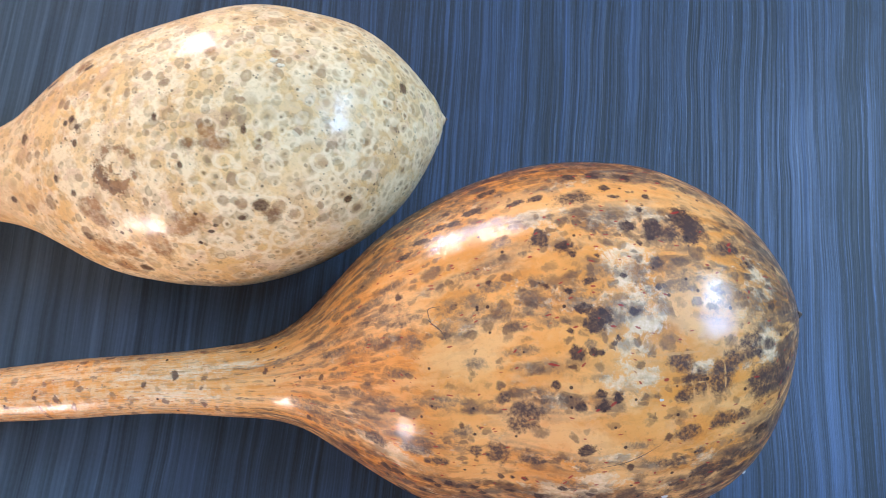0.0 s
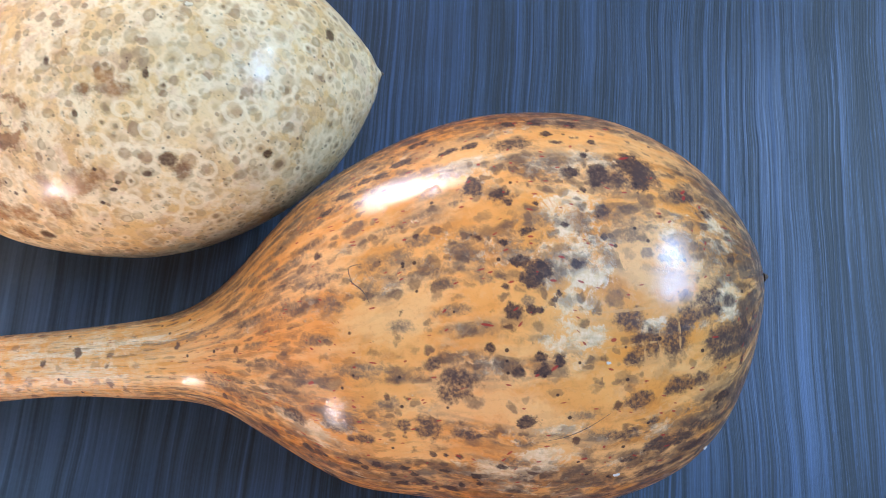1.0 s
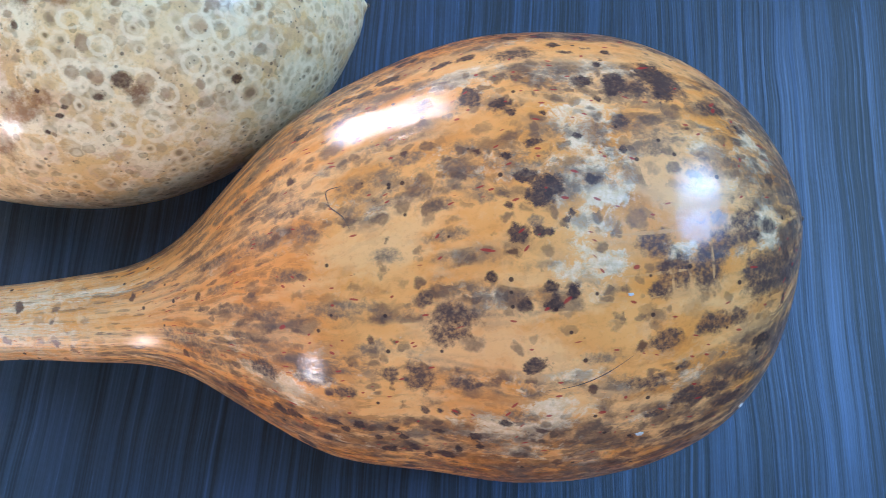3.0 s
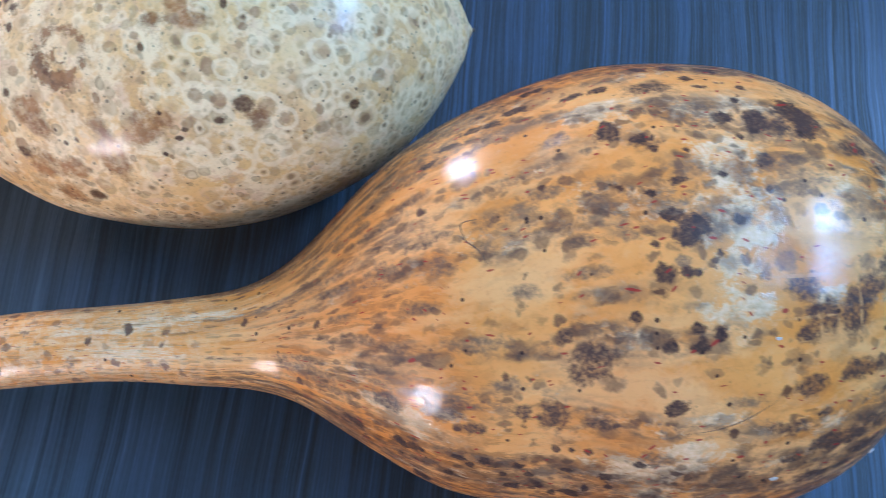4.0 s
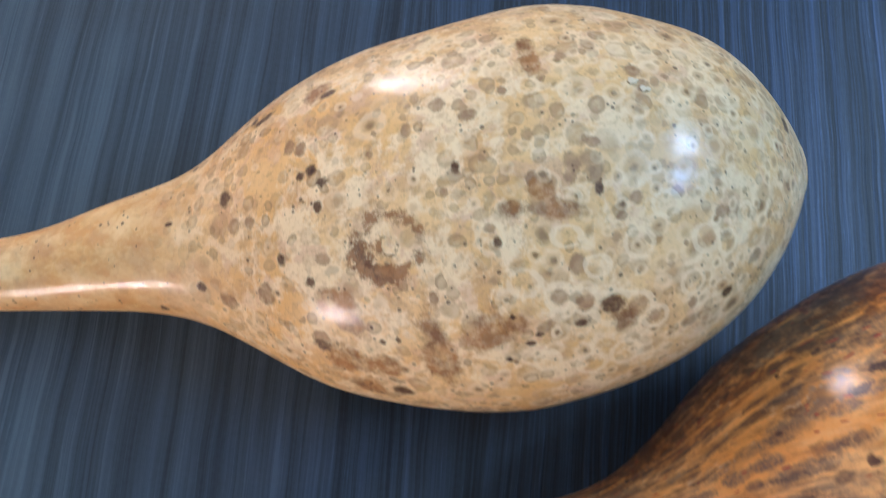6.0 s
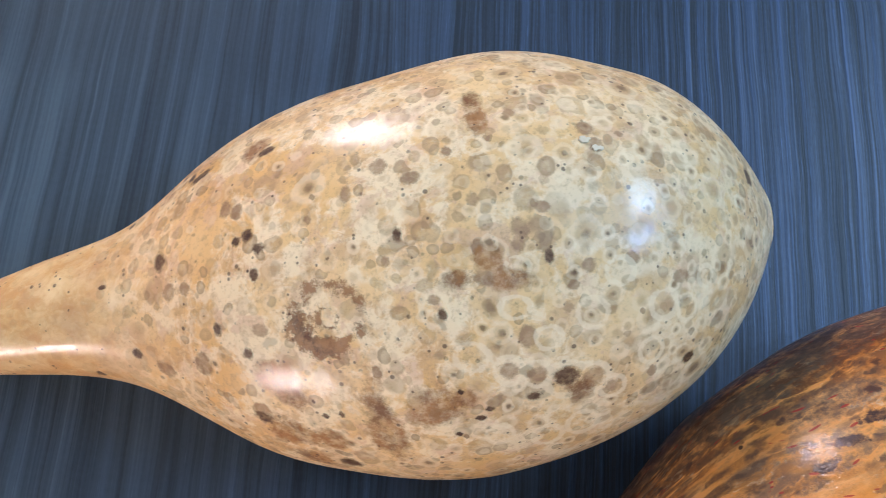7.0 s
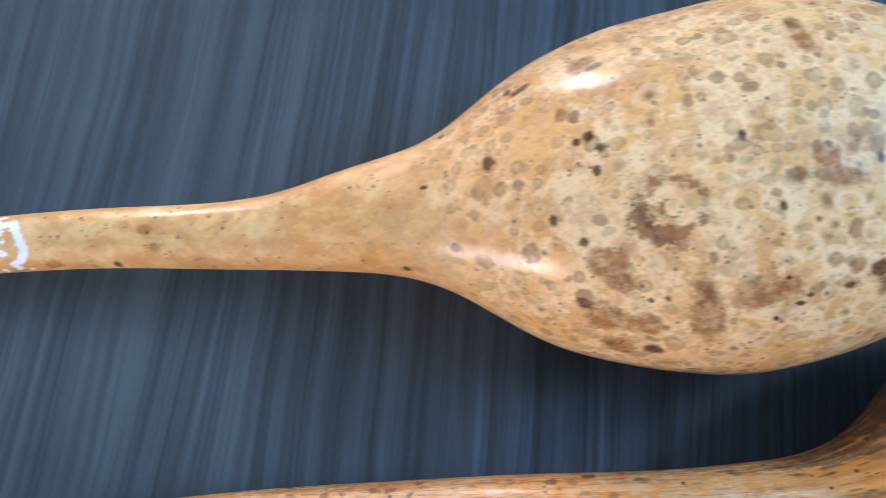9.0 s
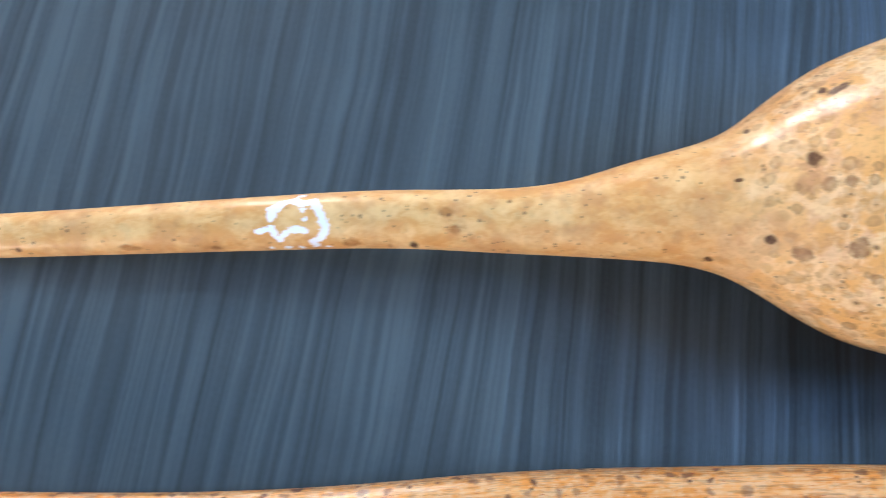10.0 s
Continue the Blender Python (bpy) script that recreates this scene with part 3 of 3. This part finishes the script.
PALE_NECK_STAINS = [
    (-250, -2, 3.7, 2.2), (-246, -32, 3.3, 2.4), (-224, 18, 1.4, 1.4), (-263, -75, 1.7, 2.2), (-273, -82, 1.4, 2.3), (-290, -68, 3.8, 2.9),
    (-347, -74, 4.9, 2.4), (-383, -64, 6.0, 2.0),
]

ORANGE_LOW_DOTS = [
    (-46, -51, 1.7, 1.6), (-41, -50, 1.5, 1.5), (-36, -50, 1.9, 2), (-68, -58, 2.8, 2.2),
    (-57, -57, 3.1, 2.1), (-54, -61, 2.4, 2.1), (-62, -62, 1.6, 1.8), (-58, -68, 3.7, 2.2),
    (-50, -66, 2, 2.4), (-45, -69, 1.7, 2.8), (-39, -68, 3, 3), (-42, -57, 2.4, 1.5), (-35, -65, 1.4, 2.3),
    (-30, -59, 2.7, 2.8), (-28, -62, 1.6, 2.1), (-80, -67, 2.4, 2.2), (-89, -80, 5.1, 4.3),
    (-73, -60, 1.7, 1.7), (-77, -57, 3.9, 1.3), (-52, -81, 2.9, 3.9), (-112, -61, 5.2, 2.3),
    (-96, -60, 5.2, 2.8), (-91, -59, 4.7, 2.4), (-20, -53, 2.6, 1.9),
]
ORANGE_END_DOTS = [
    (47, -17, 4.5, 4.5), (31, -19, 3, 3.2), (37, -20, 1.5, 2.1), (29, -23, 1.8, 1.8), (47, -32, 4.7, 3.1),
    (55, -33, 3.8, 2.4), (33, -33, 2.7, 1.5), (29, -35, 1.5, 1.6), (28, -42, 2.7, 1.1), (38, -41, 2.1, 1.3),
    (41, -51, 5.6, 3.3), (51, -51, 5.2, 2.8), (57, -48, 3.4, 1.6), (58, -57, 5.7, 2.5), (39, -61, 5.2, 1.6),
    (64, -50, 6.2, 1.8), (30, -53, 4.2, 1.1), (57, 21, 5.8, 2.5), (64, 17, 4.3, 2.4), (74, 3, 2.9, 1.7),
    (63, -8, 2.1, 3), (70, -11, 3.2, 2.3), (31, 24, 4.3, 4), (44, 28, 4.2, 6.2),
]
ORANGE_TOP_DOTS = [
    (-11, 18, 2.2, 1.9), (-1, 17, 1.7, 1.4), (8, 11, 2, 1.7), (-12, 3, 2.1, 1.5), (-16, -4, 2.1, 1.6),
    (1, -7, 1.4, 1.4), (-5, -9, 2.4, 1.6), (7, 51, 3.4, 4.8), (22, 49, 2.7, 3.5), (-3, 50, 3.7, 4.1),
    (10, 43, 2.9, 2.9), (27, 39, 1.9, 2), (13, 38, 2.9, 1.9), (22, 33, 1.8, 2.3), (-50, 43, 5.4, 2.4),
    (-58, 41, 3.7, 2.2), (-65, 42, 4.9, 2.3), (-42, 52, 6.4, 3.2), (-30, 41, 4.8, 2.3), (-21, 41, 3.9, 2.3),
    (-74, 40, 4.7, 2.1), (-81, 36, 4.9, 2.2),
]
ORANGE_ROOT_SMOKE = [
    (-38, 27, 4.2, 2.5), (-30, 20, 4.3, 1.5), (-107, 27, 7.7, 2.3), (-114, 26, 6.5, 2.3), (-100, 5, 4.6, 2.1),
    (-92, 4, 5.2, 1.6), (-117, 11, 6.3, 1.4), (-98, 35, 7.1, 2.8), (-103, 32, 6.4, 2.6), (-89, 24, 6.9, 2.1),
    (-79, 8, 3.9, 1.2), (-81, 1, 4.3, 1.7), (-66, 1, 3.1, 1.3), (-124, 25, 7.5, 1.7), (-87, 32, 6.2, 1.9),
    (-114, -10, 7.2, 1.6), (-130, -30, 9.4, 1.8), (-107, -30, 7.4, 1.7), (-119, -45, 9.7, 1.9),
    (-102, -36, 5.6, 1.6),
]
PALE_HALOS = [
    (-13, -39, 4.8, 5.3), (-32, -21, 4.6, 6.0), (-5, -41, 4.7, 4.9), (4, -44, 7.3, 7.2), (12, -45, 5.6, 6.1), (21, -20, 5.0, 4.4),
    (-23, -34, 5.5, 5.0), (18, -51, 4.8, 5.0), (-1, -63, 5.5, 6.1), (-16, -57, 4.9, 5.4), (10, -61, 5.9, 6.7), (30, -43, 4.6, 5.1),
    (34, -31, 5.3, 5.3), (-8, -16, 4.0, 3.3), (42, -35, 4.1, 4.8), (-1, -32, 4.5, 4.2), (12, -29, 5.2, 5.2), (-10, -24, 5.0, 3.7),
    (-15, 14, 3.8, 3.9), (49, -28, 3.5, 3.9),
]
ORANGE_SCRATCHES = [(30, -19, 26, 0.7), (33, -24, 24, 0.6), (33, -21, 0.7, 9), (39, -20, 0.7, 10), (47, -18, 0.8, 9), (28, -11, 18, 0.6)]
# the loop of white paint on the pale neck: mm along the axis, degrees from the top
PAINT_LOOP = [(-322, -6), (-322, 12), (-319, 14), (-316, 28), (-312, 30), (-309, 22), (-304, 25), (-302, 4), (-301, -11), (-299, -30), (-301, -49), (-305, -63), (-304, -75)]
PAINT_WAVE = [(-328, -32), (-325, -31), (-322, -27), (-321, -42), (-319, -54), (-315, -34), (-311, -31), (-308, -37)]
PAINT_DROPS = [(-309, 6, 1.8, 1.6), (-308, -13, 1.6, 1.7), (-316, -82, 2.4, 2.0), (-310, -84, 2.0, 2.0), (-299, -82, 1.9, 1.7), (-323, -81, 1.7, 1.7), (-309, 48, 2.6, 1.8)]


class Gourd:
    """A turned skin: rings of points along a bent axis."""

    def __init__(self, profile, end, squash, nib_long, nib_wide, seed):
        us, hs, ys, zs = zip(*profile)
        body = np.arange(us[0], end - 0.012, 0.001)
        tail = end + nib_long - (0.012 + nib_long) * (1 - np.linspace(0, 1, 44)) ** 1.5
        u = np.concatenate([body, tail])
        near = np.clip((end - u) / 0.08, 0, 1)
        r = spline(us, hs, u) * np.sqrt(near * (2 - near))
        nib = nib_wide * np.clip((end + nib_long - u) / (2.5 * nib_long), 0, None) ** 0.8
        nib[u < end - 2.0 * nib_long] = 0
        self.u, self.r = u, np.maximum((r ** 4 + nib ** 4) ** 0.25, 0.0008)
        self.y, self.z, self.squash = spline(us, ys, u), spline(us, zs, u), squash
        self.count = 300
        self.angle = np.arange(self.count) / self.count * 2 * math.pi
        a = self.angle[None]
        wide = self.r[:, None] * np.ones_like(a)
        # slight unevenness of the grown shell
        for i in range(len(u)):
            for j in range(self.count):
                q = Vector((u[i] * 16, math.cos(self.angle[j]) * 1.2, math.sin(self.angle[j]) * 1.2 + seed))
                wide[i, j] *= 1 + 0.010 * noise.noise(q) + 0.004 * noise.noise(q * 3.1)
        self.points = np.stack([u[:, None] + 0 * a, self.y[:, None] + wide * np.sin(a), self.z[:, None] + squash * wide * np.cos(a)], -1)
        self.points[..., 2] -= min(0.0, self.points[..., 2].min())

    def at(self, mm, degrees):
        """The point of the skin, with its directions along and round."""
        i = int(np.clip(np.searchsorted(self.u, mm / 1000), 1, len(self.u) - 2))
        j = round(degrees / 360 * self.count) % self.count
        p = self.points[i, j]
        along = self.points[i + 1, j] - self.points[i - 1, j]
        round_ = self.points[i, (j + 1) % self.count] - self.points[i, j - 1]
        return p, along / np.linalg.norm(along), round_ / np.linalg.norm(round_)

    def spread(self, marks):
        """1 in the middle of a mark, 0 at its rim, and below that outside."""
        field = np.full(self.points.shape[:2], -1.0)
        for mm, degrees, long_, wide in marks:
            p, along, round_ = self.at(mm, degrees)
            d = (self.points - p) * 1000
            da, dr = d @ along, d @ round_
            dn = np.sqrt(np.maximum((d * d).sum(-1) - da * da - dr * dr, 0))
            field = np.maximum(field, 1 - np.sqrt((da / long_) ** 2 + (dr / wide) ** 2 + (dn / (long_ + wide)) ** 2))
        return field

    def stroke(self, line, wide):
        field = np.full(self.points.shape[:2], -1.0)
        for (m0, d0), (m1, d1) in zip(line, line[1:]):
            a, b = self.at(m0, d0)[0], self.at(m1, d1)[0]
            t = np.clip((self.points - a) @ (b - a) / ((b - a) @ (b - a)), 0, 1)
            d = np.linalg.norm(self.points - a - t[..., None] * (b - a), axis=-1) * 1000
            field = np.maximum(field, 1 - d / wide)
        return field

    def build(self, name, material, fields, parent):
        rows, count = self.points.shape[:2]
        i, j = np.meshgrid(np.arange(rows - 1), np.arange(count), indexing="ij")
        k = (j + 1) % count
        quads = np.stack([i * count + j, i * count + k, (i + 1) * count + k, (i + 1) * count + j], -1).reshape(-1, 4)
        mesh = bpy.data.meshes.new(name)
        caps = [list(range(count))[::-1], list(range((rows - 1) * count, rows * count))]
        mesh.from_pydata(self.points.reshape(-1, 3).tolist(), [], quads[:, ::-1].tolist() + [c[::-1] for c in caps])
        mesh.polygons.foreach_set("use_smooth", [True] * len(quads) + [False, False])
        for key, field in fields.items():
            mesh.attributes.new(key, "FLOAT", "POINT").data.foreach_set("value", field.reshape(-1).astype(np.float32))
        a = self.angle[None] + 0 * self.u[:, None]
        vec = np.stack([self.u[:, None] + 0 * a, 0.07 * np.cos(a), 0.07 * np.sin(a)], -1)
        mesh.attributes.new("along", "FLOAT_VECTOR", "POINT").data.foreach_set("vector", vec.reshape(-1).astype(np.float32))
        mesh.materials.append(material)
        ob = new(name, mesh)
        ob.parent = parent
        return ob

    def stub(self, name, parent, long_, wide):
        """The small dry stub at the blossom end."""
        bm = bmesh.new()
        end = Vector(self.points[-1].mean(0))
        m = Matrix.Translation(end + Vector((long_ * 0.2, 0, 0))) @ Matrix.Rotation(radians(90), 4, "Y")
        bmesh.ops.create_cone(bm, cap_ends=True, segments=14, radius1=wide, radius2=wide * 0.45, depth=long_, matrix=m)
        for v in bm.verts:
            v.co += 0.15 * wide * noise.noise_vector(v.co * 900)
        soften(bm, wide * 0.12)
        return link(name, bm, STALK, parent, "small dark dry blossom scar")


def thread(gourd, name, line, wide, material, parent, label):
    """A thin raised line that follows the skin."""
    path = [Vector(gourd.at(mm, deg)[0]) for mm, deg in line]
    fine = []
    for k in range(len(path) - 1):
        a, b, c, d = path[max(k - 1, 0)], path[k], path[k + 1], path[min(k + 2, len(path) - 1)]
        for t in np.linspace(0, 1, 6, endpoint=False):
            fine.append(0.5 * (2 * b + (c - a) * t + (2 * a - 5 * b + 4 * c - d) * t * t + (3 * b - a - 3 * c + d) * t ** 3))
    fine.append(path[-1])
    bm, rings = bmesh.new(), []
    for k, q in enumerate(fine):
        way = (fine[min(k + 1, len(fine) - 1)] - fine[max(k - 1, 0)]).normalized()
        up = (q - Vector((q.x, 0, 0.08))).normalized()
        across = way.cross(up).normalized()
        w = wide * (0.35 + 0.65 * math.sin(math.pi * (k + 0.5) / len(fine))) * (0.8 + 0.4 * noise.noise(q * 700))
        rings.append([bm.verts.new(q + across * w * math.cos(s) + up * 0.5 * w * math.sin(s)) for s in np.arange(6) * math.pi / 3])
    for r0, r1 in zip(rings, rings[1:]):
        for s in range(6):
            bm.faces.new((r0[s], r0[(s + 1) % 6], r1[(s + 1) % 6], r1[s]))
    bm.faces.new(rings[0][::-1])
    bm.faces.new(rings[-1])
    bmesh.ops.recalc_face_normals(bm, faces=bm.faces[:])
    return link(name, bm, material, parent, label)


def chip(gourd, name, mark, material, parent, label, seed):
    """A thin ragged flake that lies on the skin."""
    mm, deg, long_, wide = mark
    p, along, round_ = (Vector(v) for v in gourd.at(mm, deg))
    up = along.cross(round_)
    up = up if up.z > 0 else -up
    bm = bmesh.new()
    rim, top = [], []
    for s in np.arange(18) * math.pi / 9:
        f = 0.75 + 0.5 * noise.noise(Vector((math.cos(s) * 1.6, math.sin(s) * 1.6, seed)))
        q = along * (math.cos(s) * long_ * f / 1000) + round_ * (math.sin(s) * wide * f / 1000)
        rim.append(bm.verts.new(p + q - up * 0.0004))
        top.append(bm.verts.new(p + q * 0.88 + up * 0.0005))
    for s in range(18):
        bm.faces.new((rim[s], rim[(s + 1) % 18], top[(s + 1) % 18], top[s]))
    bm.faces.new(top)
    bmesh.ops.recalc_face_normals(bm, faces=bm.faces[:])
    return link(name, bm, material, parent, label)


def flat(gourd, low, high):
    """A soft step along the axis, the same all round."""
    return np.repeat(ramp(gourd.u, low, high)[:, None], gourd.count, 1)


def make_orange():
    g = Gourd(ORANGE_PROFILE, 0.1083, 0.947, 0.004, 0.008, 3.0)
    holder = new("orange_gourd")
    holder.matrix_world = pose(0.07, 0.052, 0, 0, 0, 9)
    tagged(holder, "varnished orange bottle gourd with dark streaks lying on the table", "gourd", "gourds on the table")
    a = g.angle[None] + 0 * g.u[:, None]
    root = flat(g, -0.150, -0.125) * (1 - flat(g, -0.100, -0.060))
    worn = np.maximum(ramp(-np.cos(a), -0.86, -0.40) * np.where(np.sin(a) < 0, 0.65, 1.0), np.maximum(0.75 * flat(g, 0.045, 0.085), 0.32 * root))
    fields = dict(blot=g.spread(ORANGE_BLOTS + ORANGE_LOW_DOTS + ORANGE_TOP_DOTS), patch=g.spread(ORANGE_PATCHES + ORANGE_END_DOTS),
                  grey=g.spread(ORANGE_GREY + ORANGE_ROOT_SMOKE), cream=g.spread(ORANGE_CREAM_AND_SHINE),
                  scratch=g.spread(ORANGE_SCRATCHES), flank=worn, neck=1 - flat(g, -0.19, -0.15))
    g.build("shell", ORANGE, fields, holder)
    g.stub("blossom_scar", holder, 0.002, 0.0022)
    for line in ([(-77, 11), (-72, 5), (-68, 1), (-66, -2)], [(-68, 10), (-73, 9), (-72, 5)], [(-8, -43), (2, -42), (11, -40), (20, -36)]):
        thread(g, "scratch", line, 0.00028, STALK, holder, "thin dark curved scratch")
    for k, mark in enumerate([(25, -59, 2.0, 0.8), (19, -23, 1.5, 0.6), (66, -68, 1.2, 1.2)]):
        chip(g, "paint_flake", mark, FLAKE, holder, "small white paint flake", 3.0 + 5 * k)


def make_pale():
    g = Gourd(PALE_PROFILE, 0.0978, 0.974, 0.0020, 0.008, 11.0)
    holder = new("pale_gourd")
    holder.matrix_world = pose(-0.1, 0.147, 0, 0, 0, 11.5)
    tagged(holder, "varnished cream bottle gourd with ringed brown spots, lying on the table", "gourd", "gourds on the table")
    disc = g.spread([(-62, -22, 15.5, 14.5)])
    heavy = g.spread([(-69, -28, 18, 16)])
    ring = np.where(disc > -0.3, 1 - np.abs(disc - 0.34) / 0.34, -1.0) - 0.60 * ramp(0.62 - heavy, 0.0, 0.45)
    ring = np.maximum(ring, np.where(disc > 0.5, 0.62 - np.abs(disc - 0.80) / 0.08, -1.0))
    paint = np.maximum(np.maximum(g.stroke(PAINT_LOOP, 2.4), g.stroke(PAINT_WAVE, 1.9)), g.spread(PAINT_DROPS))
    fields = dict(blot=g.spread(PALE_SPOTS + PALE_SPOTS_MORE), halo=1 - np.abs(g.spread(PALE_HALOS) - 0.15) / 0.25, stain=np.maximum(g.spread(PALE_STAINS), g.spread(PALE_NECK_STAINS) - 0.45), disc=g.spread(PALE_DISCS + PALE_DISCS_MORE), ring=ring, paint=paint,
                  tip=flat(g, -0.05, 0.05), neck=1 - flat(g, -0.16, -0.10))
    g.build("shell", PALE, fields, holder)
    g.stub("blossom_scar", holder, 0.0012, 0.0012)
    for k, mark in enumerate([(17, 12, 2.4, 1.6), (20, 10, 2.2, 1.5)]):
        chip(g, "varnish_chip", mark, CHIP, holder, "lifted cream varnish chip", 2.0 + 7 * k)


make_orange()
make_pale()
